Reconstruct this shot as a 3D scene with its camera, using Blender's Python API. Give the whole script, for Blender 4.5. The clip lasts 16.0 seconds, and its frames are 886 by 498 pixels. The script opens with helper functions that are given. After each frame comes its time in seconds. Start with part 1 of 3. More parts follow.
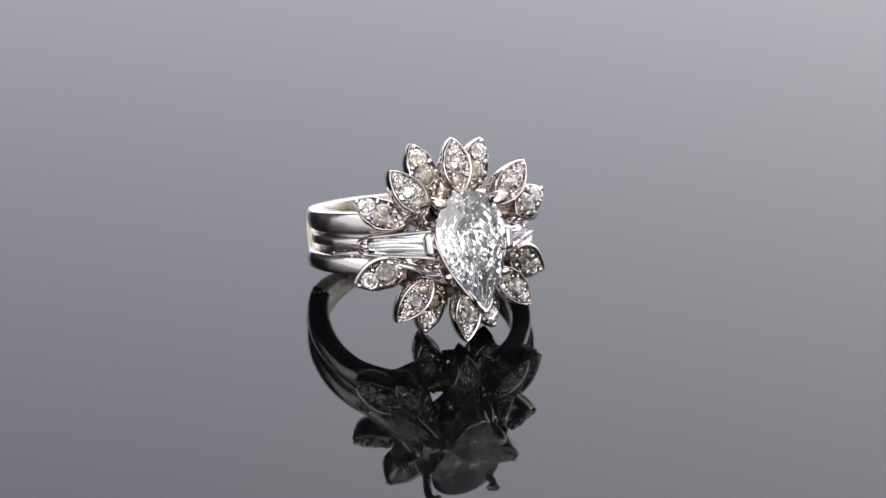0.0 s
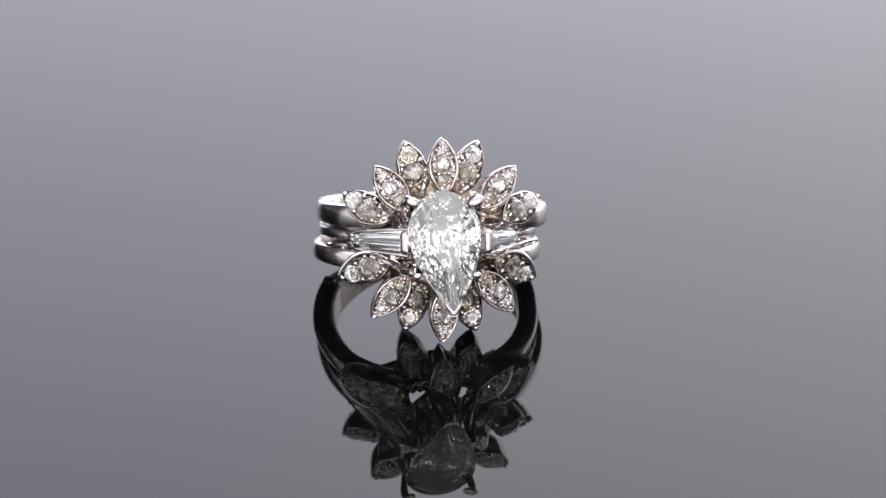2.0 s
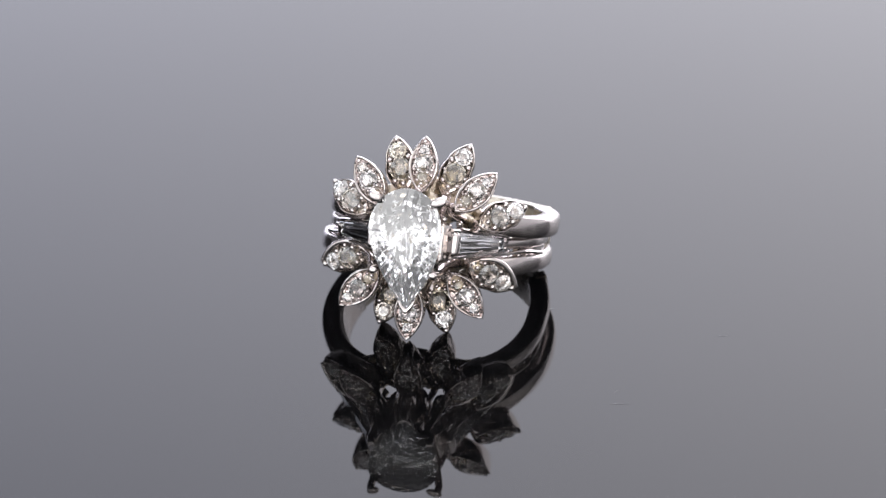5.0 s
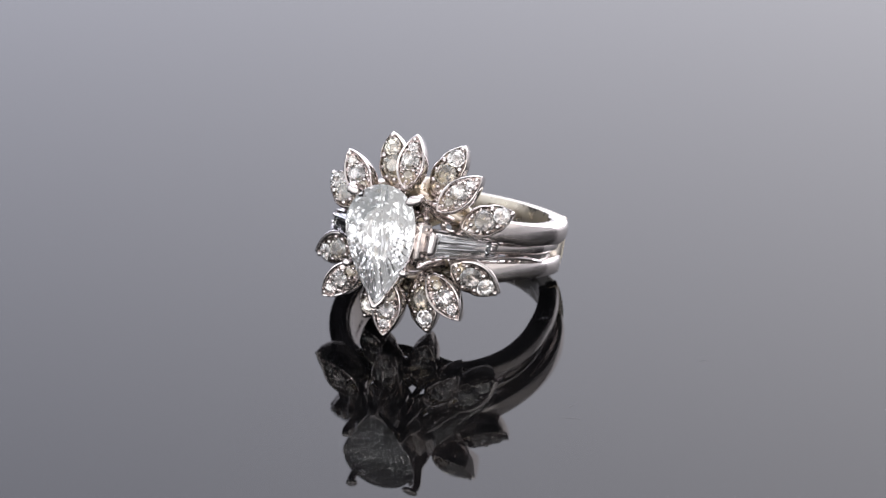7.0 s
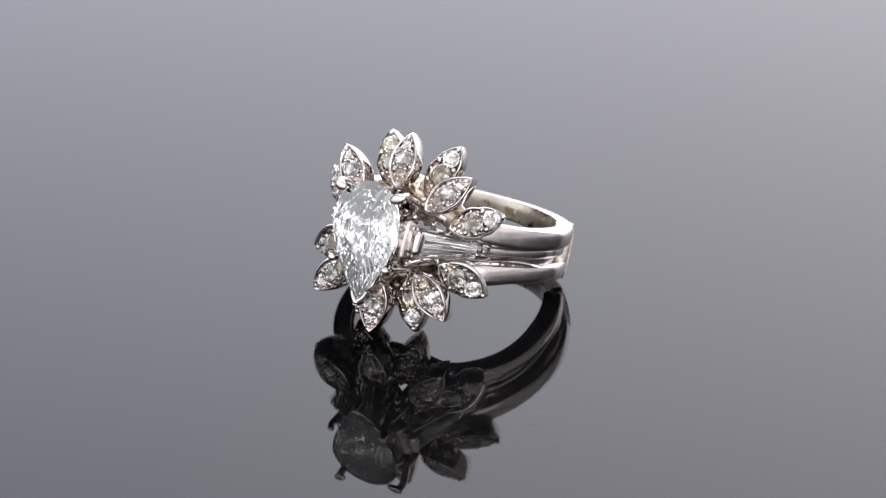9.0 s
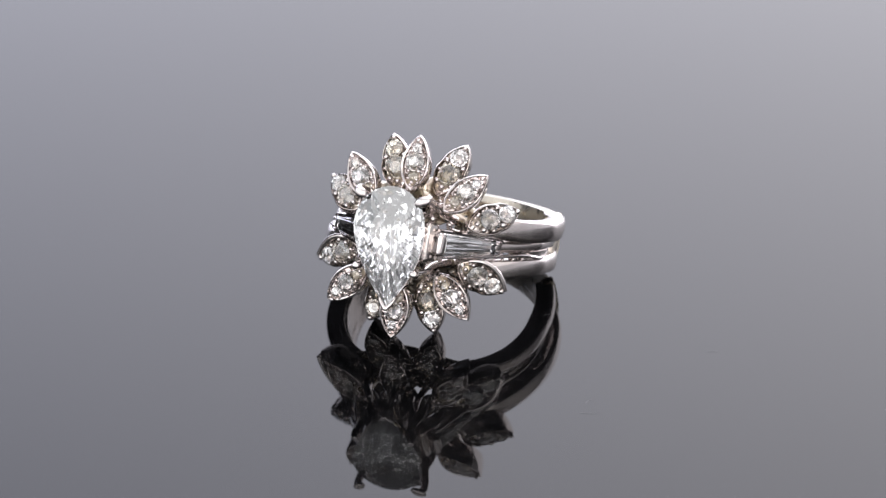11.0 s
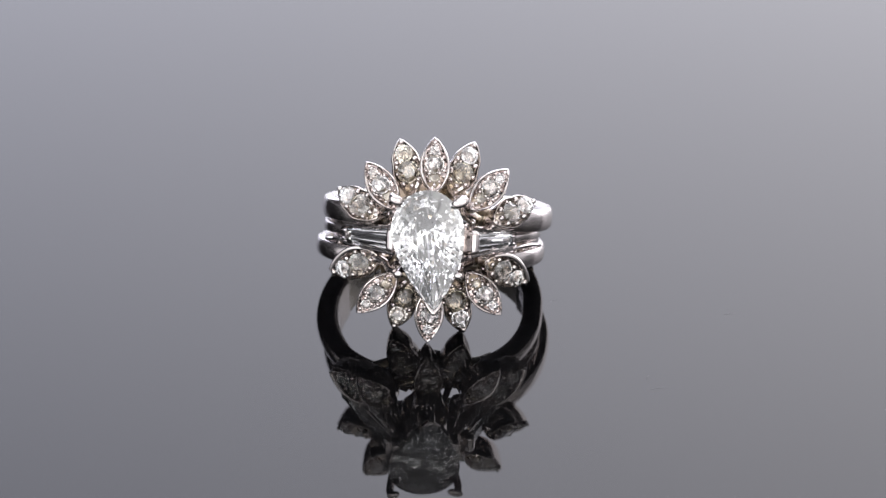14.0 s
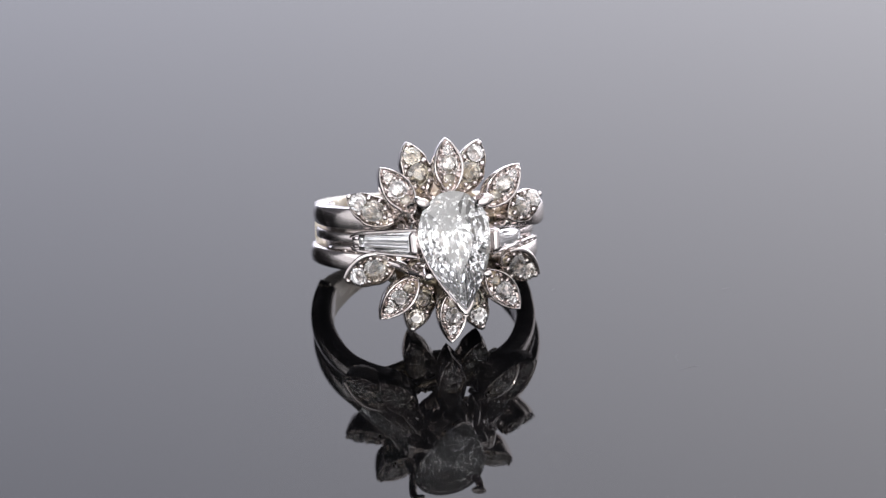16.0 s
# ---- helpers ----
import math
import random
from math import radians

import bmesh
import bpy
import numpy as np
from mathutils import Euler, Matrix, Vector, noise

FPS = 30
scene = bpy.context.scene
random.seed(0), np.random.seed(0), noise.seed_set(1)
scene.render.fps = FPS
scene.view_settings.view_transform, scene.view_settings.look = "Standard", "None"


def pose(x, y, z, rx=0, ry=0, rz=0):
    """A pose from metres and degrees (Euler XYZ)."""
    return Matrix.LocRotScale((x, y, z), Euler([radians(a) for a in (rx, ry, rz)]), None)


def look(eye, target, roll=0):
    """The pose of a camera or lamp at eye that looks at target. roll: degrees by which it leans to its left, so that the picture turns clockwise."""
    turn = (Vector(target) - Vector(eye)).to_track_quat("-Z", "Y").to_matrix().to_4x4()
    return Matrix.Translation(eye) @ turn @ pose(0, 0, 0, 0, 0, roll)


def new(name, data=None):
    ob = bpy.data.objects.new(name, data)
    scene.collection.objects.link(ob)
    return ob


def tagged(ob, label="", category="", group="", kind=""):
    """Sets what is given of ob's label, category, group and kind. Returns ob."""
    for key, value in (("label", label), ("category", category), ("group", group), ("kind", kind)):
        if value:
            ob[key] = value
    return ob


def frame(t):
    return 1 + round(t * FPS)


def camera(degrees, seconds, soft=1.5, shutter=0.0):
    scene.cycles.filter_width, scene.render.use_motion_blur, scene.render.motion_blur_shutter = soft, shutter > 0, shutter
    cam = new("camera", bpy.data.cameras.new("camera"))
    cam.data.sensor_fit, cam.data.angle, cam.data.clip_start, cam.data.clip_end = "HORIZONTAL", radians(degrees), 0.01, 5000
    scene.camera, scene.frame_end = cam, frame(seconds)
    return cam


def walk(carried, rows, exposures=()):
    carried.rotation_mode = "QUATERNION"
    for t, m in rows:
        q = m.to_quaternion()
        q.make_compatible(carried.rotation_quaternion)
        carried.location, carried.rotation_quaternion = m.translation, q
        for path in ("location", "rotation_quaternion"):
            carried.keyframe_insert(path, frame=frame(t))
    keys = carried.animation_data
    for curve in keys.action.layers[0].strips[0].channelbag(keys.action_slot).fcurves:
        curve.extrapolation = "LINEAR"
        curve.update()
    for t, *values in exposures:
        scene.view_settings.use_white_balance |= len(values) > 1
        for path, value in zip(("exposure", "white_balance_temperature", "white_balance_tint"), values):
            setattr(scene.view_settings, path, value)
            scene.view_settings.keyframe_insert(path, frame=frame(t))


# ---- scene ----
# Still camera, a long lens looking down at the turntable from 30 cm.
cam = camera(14.889, 16.0, soft=1.3)
cam.data.dof.use_dof, cam.data.dof.focus_distance, cam.data.dof.aperture_fstop = True, 0.289, 52.0
EYE, AIM, ROLL = (0.00024, -0.27089, 0.13346), (0.00024, 0.0, 0.00455), 0.986
walk(cam, [(0.0, look(EYE, AIM, ROLL)), (16.0, look(EYE, AIM, ROLL))], exposures=[(0.0, 0.0), (16.0, 0.0)])

# ---- world and large lights ----
world = bpy.data.worlds.new("studio_world")
scene.world = world
world.use_nodes = True
world.node_tree.nodes["Background"].inputs["Color"].default_value = (0.9, 0.92, 1.0, 1)
world.node_tree.nodes["Background"].inputs["Strength"].default_value = 0.05


def area_lamp(name, eye, target, sx, sy, watts, color):
    data = bpy.data.lights.new(name, "AREA")
    data.shape, data.size, data.size_y, data.energy, data.color = "RECTANGLE", sx, sy, watts, color
    ob = new(name, data)
    ob.matrix_world = look(eye, target)
    return ob


# Unseen area lamps, added to brighten the stone and the metal.
area_lamp("top_fill_lamp", (0.0, 0.05, 0.60), (0, 0.05, 0), 0.9, 0.6, 0.7, (1.0, 0.98, 0.97))
# added fills: the tent's front, and two before it, one on each side of the lens
area_lamp("tent_front_fill_lamp", (0.0, -0.68, 0.30), (0, 0, 0.18), 1.05, 0.60, 2.15, (1.0, 0.985, 0.98))
area_lamp("front_fill_lamp", (-0.28, -0.58, 0.32), (0, 0, 0.10), 0.34, 0.40, 0.56, (0.99, 0.99, 0.99))
area_lamp("front_fill_lamp", (0.28, -0.58, 0.32), (0, 0, 0.10), 0.34, 0.40, 0.52, (1.0, 0.98, 0.96))
area_lamp("side_fill_lamp", (-0.52, -0.20, 0.28), (0, -0.16, 0.10), 0.70, 0.48, 1.15, (0.90, 0.96, 1.0))
area_lamp("side_fill_lamp", (0.52, -0.20, 0.28), (0, -0.16, 0.10), 0.70, 0.48, 0.75, (1.0, 0.96, 0.91))
for eye in ((0.08, -0.36, 0.36), (-0.10, -0.24, 0.46), (-0.06, -0.42, 0.24)):
    area_lamp("spot_led_lamp", eye, (0, 0, 0.01), 0.006, 0.006, 0.2, (1.0, 0.97, 0.92))


# ---- materials ----
def material(name, color, rough=0.5, metal=0.0, **more):
    m = bpy.data.materials.new(name)
    m.use_nodes = True
    b = m.node_tree.nodes["Principled BSDF"]
    b.inputs["Base Color"].default_value = (*color, 1)
    b.inputs["Roughness"].default_value = rough
    b.inputs["Metallic"].default_value = metal
    for k, v in more.items():
        b.inputs[k.replace("_", " ")].default_value = v
    return m


def noise_on(m, socket, scale, low, high, detail=4.0, coords="Object"):
    nt = m.node_tree
    b = nt.nodes["Principled BSDF"]
    tc, n, r = nt.nodes.new("ShaderNodeTexCoord"), nt.nodes.new("ShaderNodeTexNoise"), nt.nodes.new("ShaderNodeMapRange")
    n.inputs["Scale"].default_value, n.inputs["Detail"].default_value = scale, detail
    r.inputs["From Min"].default_value, r.inputs["From Max"].default_value = 0.3, 0.7
    r.inputs["To Min"].default_value, r.inputs["To Max"].default_value = low, high
    nt.links.new(tc.outputs[coords], n.inputs["Vector"])
    nt.links.new(n.outputs["Fac"], r.inputs["Value"])
    nt.links.new(r.outputs["Result"], b.inputs[socket])


def mix_color(m, scale, c1, c2, detail=5.0):
    nt = m.node_tree
    b = nt.nodes["Principled BSDF"]
    tc, n, r = nt.nodes.new("ShaderNodeTexCoord"), nt.nodes.new("ShaderNodeTexNoise"), nt.nodes.new("ShaderNodeValToRGB")
    n.inputs["Scale"].default_value, n.inputs["Detail"].default_value = scale, detail
    r.color_ramp.elements[0].position, r.color_ramp.elements[1].position = 0.35, 0.65
    r.color_ramp.elements[0].color, r.color_ramp.elements[1].color = (*c1, 1), (*c2, 1)
    nt.links.new(tc.outputs["Object"], n.inputs["Vector"])
    nt.links.new(n.outputs["Fac"], r.inputs["Fac"])
    nt.links.new(r.outputs["Color"], b.inputs["Base Color"])


def bump_on(m, scale, strength, distance, detail=3.0):
    nt = m.node_tree
    b = nt.nodes["Principled BSDF"]
    tc, n, k = nt.nodes.new("ShaderNodeTexCoord"), nt.nodes.new("ShaderNodeTexNoise"), nt.nodes.new("ShaderNodeBump")
    n.inputs["Scale"].default_value, n.inputs["Detail"].default_value = scale, detail
    k.inputs["Strength"].default_value, k.inputs["Distance"].default_value = strength, distance
    nt.links.new(tc.outputs["Object"], n.inputs["Vector"])
    nt.links.new(n.outputs["Fac"], k.inputs["Height"])
    nt.links.new(k.outputs["Normal"], b.inputs["Normal"])


GOLD = material("polished_white_gold", (0.63, 0.58, 0.56), 0.10, 1.0)
noise_on(GOLD, "Roughness", 900, 0.04, 0.14)
bump_on(GOLD, 500, 0.06, 0.0004)
mix_color(GOLD, 350, (0.59, 0.54, 0.523), (0.67, 0.617, 0.60))
BAND = material("worn_band_gold", (0.63, 0.58, 0.56), 0.2, 1.0)
noise_on(BAND, "Roughness", 700, 0.13, 0.26)
bump_on(BAND, 450, 0.08, 0.0004)
mix_color(BAND, 350, (0.59, 0.54, 0.523), (0.67, 0.617, 0.60))
CAST = material("cast_white_gold", (0.58, 0.52, 0.49), 0.2, 1.0)
noise_on(CAST, "Roughness", 1400, 0.08, 0.24)
bump_on(CAST, 1300, 0.25, 0.0003)
mix_color(CAST, 500, (0.51, 0.455, 0.42), (0.64, 0.59, 0.565))
YELLOWED = material("yellowed_cast_gold", (0.66, 0.58, 0.46), 0.26, 1.0)
noise_on(YELLOWED, "Roughness", 1400, 0.18, 0.42)
bump_on(YELLOWED, 1300, 0.3, 0.0003)
mix_color(YELLOWED, 450, (0.39, 0.325, 0.23), (0.53, 0.475, 0.41))
SOLDER = material("yellow_gold_solder", (0.78, 0.62, 0.42), 0.24, 1.0)
noise_on(SOLDER, "Roughness", 1200, 0.15, 0.35)
mix_color(SOLDER, 500, (0.52, 0.43, 0.32), (0.58, 0.54, 0.49))
WARM = material("worn_yellowish_gold", (0.62, 0.55, 0.46), 0.3, 1.0)
noise_on(WARM, "Roughness", 1000, 0.2, 0.42)
mix_color(WARM, 300, (0.38, 0.335, 0.27), (0.48, 0.445, 0.39))

DIAMOND = material("colourless_diamond", (1, 1, 1), 0.0, 0.0, IOR=2.2, Transmission_Weight=1.0)
MELEE = material("small_diamond", (1, 1, 1), 0.0, 0.0, IOR=2.2, Transmission_Weight=1.0)
_n = MELEE.node_tree
_i, _r = _n.nodes.new("ShaderNodeObjectInfo"), _n.nodes.new("ShaderNodeValToRGB")
_r.color_ramp.elements[0].color, _r.color_ramp.elements[1].color = (1, 1, 1, 1), (1.0, 0.95, 0.86, 1)
_r.color_ramp.elements[0].position = 0.5
_n.links.new(_i.outputs["Random"], _r.inputs["Fac"])
_n.links.new(_r.outputs["Color"], _n.nodes["Principled BSDF"].inputs["Base Color"])
YELLOW = material("champagne_diamond", (1.0, 0.955, 0.80), 0.0, 0.0, IOR=2.2, Transmission_Weight=1.0)
ACRYLIC = material("black_acrylic", (0.002, 0.002, 0.0023), 0.015, 0.0, IOR=1.27)
noise_on(ACRYLIC, "Roughness", 60, 0.004, 0.03)
LINT = material("grey_lint", (0.2, 0.2, 0.21), 0.9)
CLOTH = material("white_tent_cloth", (0.8, 0.8, 0.8), 0.9)
mix_color(CLOTH, 40, (0.72, 0.72, 0.73), (0.80, 0.80, 0.79))
bump_on(CLOTH, 700, 0.2, 0.001)
# Greyed copy of the tent cloth, darkened to dim what the bands reflect.
DIMCLOTH = material("dimmed_tent_cloth", (0.35, 0.35, 0.35), 0.9)
mix_color(DIMCLOTH, 40, (0.32, 0.32, 0.33), (0.38, 0.38, 0.38))
STUDIO = material("dark_studio_wall", (0.06, 0.06, 0.065), 0.8)
noise_on(STUDIO, "Roughness", 20, 0.7, 0.9)
SHELL = material("black_plastic", (0.02, 0.02, 0.02), 0.4)
noise_on(SHELL, "Roughness", 200, 0.3, 0.5)

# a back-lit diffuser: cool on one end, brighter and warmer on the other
# Lamp falloff is painted into this emission; it also dims towards the top.
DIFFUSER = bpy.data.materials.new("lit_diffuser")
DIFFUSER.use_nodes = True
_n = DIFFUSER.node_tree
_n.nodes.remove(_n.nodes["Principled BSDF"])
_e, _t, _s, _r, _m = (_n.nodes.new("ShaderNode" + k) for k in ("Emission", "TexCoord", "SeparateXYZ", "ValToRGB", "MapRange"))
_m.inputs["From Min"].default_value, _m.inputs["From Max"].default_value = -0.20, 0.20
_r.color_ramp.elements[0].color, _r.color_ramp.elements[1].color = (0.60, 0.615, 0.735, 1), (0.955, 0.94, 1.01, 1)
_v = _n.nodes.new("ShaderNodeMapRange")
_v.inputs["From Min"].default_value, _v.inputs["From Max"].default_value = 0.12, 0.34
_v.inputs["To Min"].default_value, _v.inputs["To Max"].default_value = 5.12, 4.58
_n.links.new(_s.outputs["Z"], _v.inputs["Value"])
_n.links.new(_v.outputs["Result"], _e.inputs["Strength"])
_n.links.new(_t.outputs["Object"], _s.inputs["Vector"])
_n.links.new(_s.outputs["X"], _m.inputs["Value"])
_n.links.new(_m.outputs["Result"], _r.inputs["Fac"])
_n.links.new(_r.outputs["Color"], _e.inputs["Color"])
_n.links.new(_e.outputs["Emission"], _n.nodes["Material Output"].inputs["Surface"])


# ---- mesh helpers ----
def finish(name, bm, mat, smooth=True, sharp=None):
    bmesh.ops.recalc_face_normals(bm, faces=bm.faces)
    me = bpy.data.meshes.new(name)
    bm.to_mesh(me)
    bm.free()
    me.materials.append(mat)
    if smooth:
        me.shade_smooth()
        if sharp:
            me.set_sharp_from_angle(angle=radians(sharp))
    return me


def part(name, data, parent, m=None, label=""):
    ob = new(name, data)
    ob.parent = parent
    if m is not None:
        ob.matrix_basis = m
    return tagged(ob, label)


def box(bm, x0, x1, y0, y1, z0, z1, bevel=0.0, seg=2):
    r = bmesh.ops.create_cube(bm, size=1, matrix=Matrix.Translation(((x0 + x1) / 2, (y0 + y1) / 2, (z0 + z1) / 2)) @ Matrix.Diagonal((x1 - x0, y1 - y0, z1 - z0, 1)))
    if bevel:
        edges = {e for v in r["verts"] for e in v.link_edges}
        bmesh.ops.bevel(bm, geom=list(edges), offset=bevel, segments=seg, affect="EDGES", profile=0.5)


def smooth_path(pts, n):
    """A Catmull-Rom line through pts with n steps between each two."""
    pts = [Vector(p) for p in pts]
    out = []
    for i in range(len(pts) - 1):
        a, b, c, d = pts[max(i - 1, 0)], pts[i], pts[i + 1], pts[min(i + 2, len(pts) - 1)]
        for k in range(n):
            t = k / n
            out.append(0.5 * (2 * b + (c - a) * t + (2 * a - 5 * b + 4 * c - d) * t * t + (3 * b - a - 3 * c + d) * t ** 3))
    return out + [pts[-1]]


def sweep(bm, path, section, closed=False):
    """Sections (lists of points, one for each place of the path) are joined into a skin with end caps."""
    rings = [[bm.verts.new(p) for p in section(i)] for i in range(len(path))]
    n = len(rings[0])
    last = len(rings) if closed else len(rings) - 1
    for i in range(last):
        a, b = rings[i], rings[(i + 1) % len(rings)]
        for j in range(n):
            bm.faces.new((a[j], a[(j + 1) % n], b[(j + 1) % n], b[j]))
    if not closed:
        bm.faces.new(rings[0][::-1])
        bm.faces.new(rings[-1])


def tube(bm, pts, radii, steps=6, around=10, closed=False):
    path = smooth_path(pts, steps)
    if closed:
        path = path[:-1]
    count = len(path)

    def section(i):
        a, b = (path[i - 1], path[(i + 1) % count]) if closed else (path[max(i - 1, 0)], path[min(i + 1, count - 1)])
        d = (b - a).normalized()
        s = d.cross(Vector((0.13, 0.21, 1.0))).normalized()
        t = d.cross(s)
        f = i / max(count - 1, 1) * (len(radii) - 1)
        k = min(int(f), len(radii) - 2) if len(radii) > 1 else 0
        r = radii[k] + (radii[k + 1] - radii[k]) * (f - k) if len(radii) > 1 else radii[0]
        return [path[i] + r * (math.cos(w) * s + math.sin(w) * t) for w in (2 * math.pi * q / around for q in range(around))]

    sweep(bm, path, section, closed)


def blob(bm, c, r, sx=1.0, sy=1.0, sz=1.0, sub=2):
    bmesh.ops.create_icosphere(bm, subdivisions=sub, radius=r, matrix=Matrix.Translation(c) @ Matrix.Diagonal((sx, sy, sz, 1)))


def brilliant(bm, outline, crown, depth, m=8, table=0.56, c=Vector((0, 0, 0)), belt=0.03, culet=(0, 0)):
    """A brilliant cut: outline(angle) gives the girdle, table up along z."""
    def at(a, k, z):
        x, y = outline(a)
        return bm.verts.new(c + Vector((culet[0] + (x - culet[0]) * k, culet[1] + (y - culet[1]) * k, z)))
    s = 2 * math.pi / m
    T = [at((k + 0.5) * s, table, crown) for k in range(m)]
    K = [at(k * s, 0.5 * (1 + table) - 0.01, crown * 0.56) for k in range(m)]
    G = [at(j * s / 2, 1.0, 0) for j in range(2 * m)]
    H = [at(j * s / 2, 1.0, -belt) for j in range(2 * m)]
    P = [at(k * s, 0.30, -belt - depth * 0.76) for k in range(m)]
    tip = bm.verts.new(c + Vector((culet[0], culet[1], -belt - depth)))
    bm.faces.new(T)
    for k in range(m):
        l, r = (k + 1) % m, 2 * k
        bm.faces.new((T[k - 1], T[k], K[k]))
        bm.faces.new((T[k], K[k], G[r + 1]))
        bm.faces.new((T[k], G[r + 1], K[l]))
        bm.faces.new((K[k], G[r], G[r + 1]))
        bm.faces.new((K[k], G[r - 1], G[r]))
        bm.faces.new((P[k], H[r], H[r + 1]))
        bm.faces.new((P[k], H[r - 1], H[r]))
        bm.faces.new((tip, P[k], H[r + 1]))
        bm.faces.new((tip, H[r + 1], P[l]))
    for j in range(2 * m):
        bm.faces.new((G[j - 1], G[j], H[j], H[j - 1]))


MM = 0.001
# ---- setting: studio, table and lit backdrop ----
bm = bmesh.new()
box(bm, -0.6, 0.6, -0.75, 0.55, -0.07, -0.045)
table = tagged(new("table", finish("table", bm, CLOTH, False)), "table under white cloth inside the light tent", "table", kind="structure")


def panel(name, x0, x1, y0, y1, z0, z1, mat, label, category="wall"):
    b = bmesh.new()
    box(b, x0, x1, y0, y1, z0, z1)
    return tagged(new(name, finish(name, b, mat, False)), label, category, kind="structure")


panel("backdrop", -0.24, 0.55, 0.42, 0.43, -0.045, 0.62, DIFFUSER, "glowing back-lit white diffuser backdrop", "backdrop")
panel("wall_right", 0.55, 0.56, -0.70, 0.42, -0.045, 0.62, DIMCLOTH, "unseen tent side wall, greyed to dim the bands")
panel("wall_front", -0.55, 0.55, -0.71, -0.70, -0.045, 0.62, CLOTH, "white cloth front wall of a light tent")
panel("wall_left", -0.56, -0.55, -0.70, 0.12, -0.045, 0.62, CLOTH, "white cloth side wall of a light tent")
# Unseen dark panels, added so the left band edges reflect something dark.
panel("wall_corner", -0.56, -0.55, 0.12, 0.43, -0.045, 0.62, STUDIO, "unseen dark panel added beside the backdrop to darken reflections")
panel("wall_back", -0.55, -0.24, 0.42, 0.43, -0.045, 0.62, STUDIO, "unseen dark panel added beside the backdrop to darken reflections")
panel("ceiling", -0.56, 0.56, -0.71, 0.43, 0.62, 0.63, CLOTH, "white cloth top of a light tent", "ceiling")

# ---- turntable ----
turntable = tagged(new("turntable"), "round glossy black acrylic turntable plate on a low base", "turntable")
bm = bmesh.new()
bmesh.ops.create_cone(bm, cap_ends=True, segments=160, radius1=0.094, radius2=0.094, depth=0.005, matrix=Matrix.Translation((0, 0, -0.0025)))
bmesh.ops.bevel(bm, geom=[e for e in bm.edges if len(e.link_faces) == 2 and abs(e.verts[0].co.z - e.verts[1].co.z) < 1e-6], offset=0.0006, segments=2, affect="EDGES")
part("plate", finish("plate", bm, ACRYLIC, True, 30), turntable, None, "mirror-like black acrylic plate")
bm = bmesh.new()
bmesh.ops.create_cone(bm, cap_ends=True, segments=96, radius1=0.080, radius2=0.075, depth=0.04, matrix=Matrix.Translation((0, 0, -0.025)))
part("base", finish("base", bm, SHELL, True, 30), turntable, None, "black plastic base")

# ---- the ring: in millimetres, in the frame of its flower head ----
R_AXIS = Vector((0.99909, 0.01911, -0.03803))
U_AXIS = Vector((0.02736, 0.39600, 0.91784))
N_AXIS = Vector((0.03260, -0.91805, 0.39511))
HEAD = Matrix((R_AXIS, U_AXIS, N_AXIS)).transposed().to_4x4()
HEAD.translation = (0, 0, 0.00455)
HEAD = HEAD @ Matrix.Diagonal((MM, MM, MM, 1))
# the shank leans a little less than the flower head
SHANK = HEAD @ Matrix.Translation((0, 1.64, -3.0)) @ Matrix.Rotation(radians(3.8), 4, "X") @ Matrix.Translation((0, -1.64, 3.0))

ring = tagged(new("diamond_ring"), "white gold flower ring with pear diamond lying on black acrylic", "ring")


def ring_part(name, bm, mat, label="", smooth=True, sharp=40, parent=None, where=HEAD):
    """Built in head millimetres, stored in the ring's own metres."""
    bm.transform(where)
    return part(name, finish(name, bm, mat, smooth, sharp), parent or ring, None, label)


RC, NC, RAD = -0.25, -3.0, 10.3        # centre and outer radius of the shank in the r, n plane


def on_shank(a, radius=RAD):
    """Angle a in degrees from the back of the shank."""
    return RC + radius * math.sin(radians(a)), NC - radius * math.cos(radians(a))


def band(name, side, a0, a1, low, high, thick, label, tail=(), mat=BAND, steps=34, radius=RAD, inset=lambda f: 0.0):
    """An arc of the shank; low, high and thick are functions of f, 0 at its back end and 1 at its front end."""
    line = []
    for i in range(steps + 1):
        a = side * (a0 + (a1 - a0) * i / steps)
        line.append(Vector((*on_shank(a, radius - inset(i / steps)), 0)))
    if tail:
        line = line[:-1] + smooth_path([line[-1]] + [Vector((RC + side * t[0], t[1], 0)) for t in tail], 6)
    count = len(line)
    bm = bmesh.new()

    def section(i):
        f = i / (count - 1)
        d = (line[min(i + 1, count - 1)] - line[max(i - 1, 0)]).normalized()
        o = Vector((d.y, -d.x, 0)) * side
        lo, hi, th = low(f), high(f), thick(f)
        mid, half = (lo + hi) / 2, (hi - lo) / 2
        pts = []
        for x, y in ((-0.86, 0.0), (-0.97, 0.06), (-1.0, 0.2), (-1.0, 0.72), (-0.95, 0.86), (-0.80, 0.95), (-0.4, 1.0), (0.0, 1.015), (0.4, 1.0), (0.80, 0.95), (0.95, 0.86), (1.0, 0.72), (1.0, 0.2), (0.97, 0.06), (0.86, 0.0)):
            p = line[i] - o * th * (1 - y)
            pts.append((p.x, mid + half * x, p.y))
        return pts

    sweep(bm, line, section)
    return ring_part(name, bm, mat, label, True, 50, None, SHANK)


def lerp(*v):
    return lambda f: v[min(int(f * (len(v) - 1)), len(v) - 2)] + (v[min(int(f * (len(v) - 1)), len(v) - 2) + 1] - v[min(int(f * (len(v) - 1)), len(v) - 2)]) * (f * (len(v) - 1) - min(int(f * (len(v) - 1)), len(v) - 2))


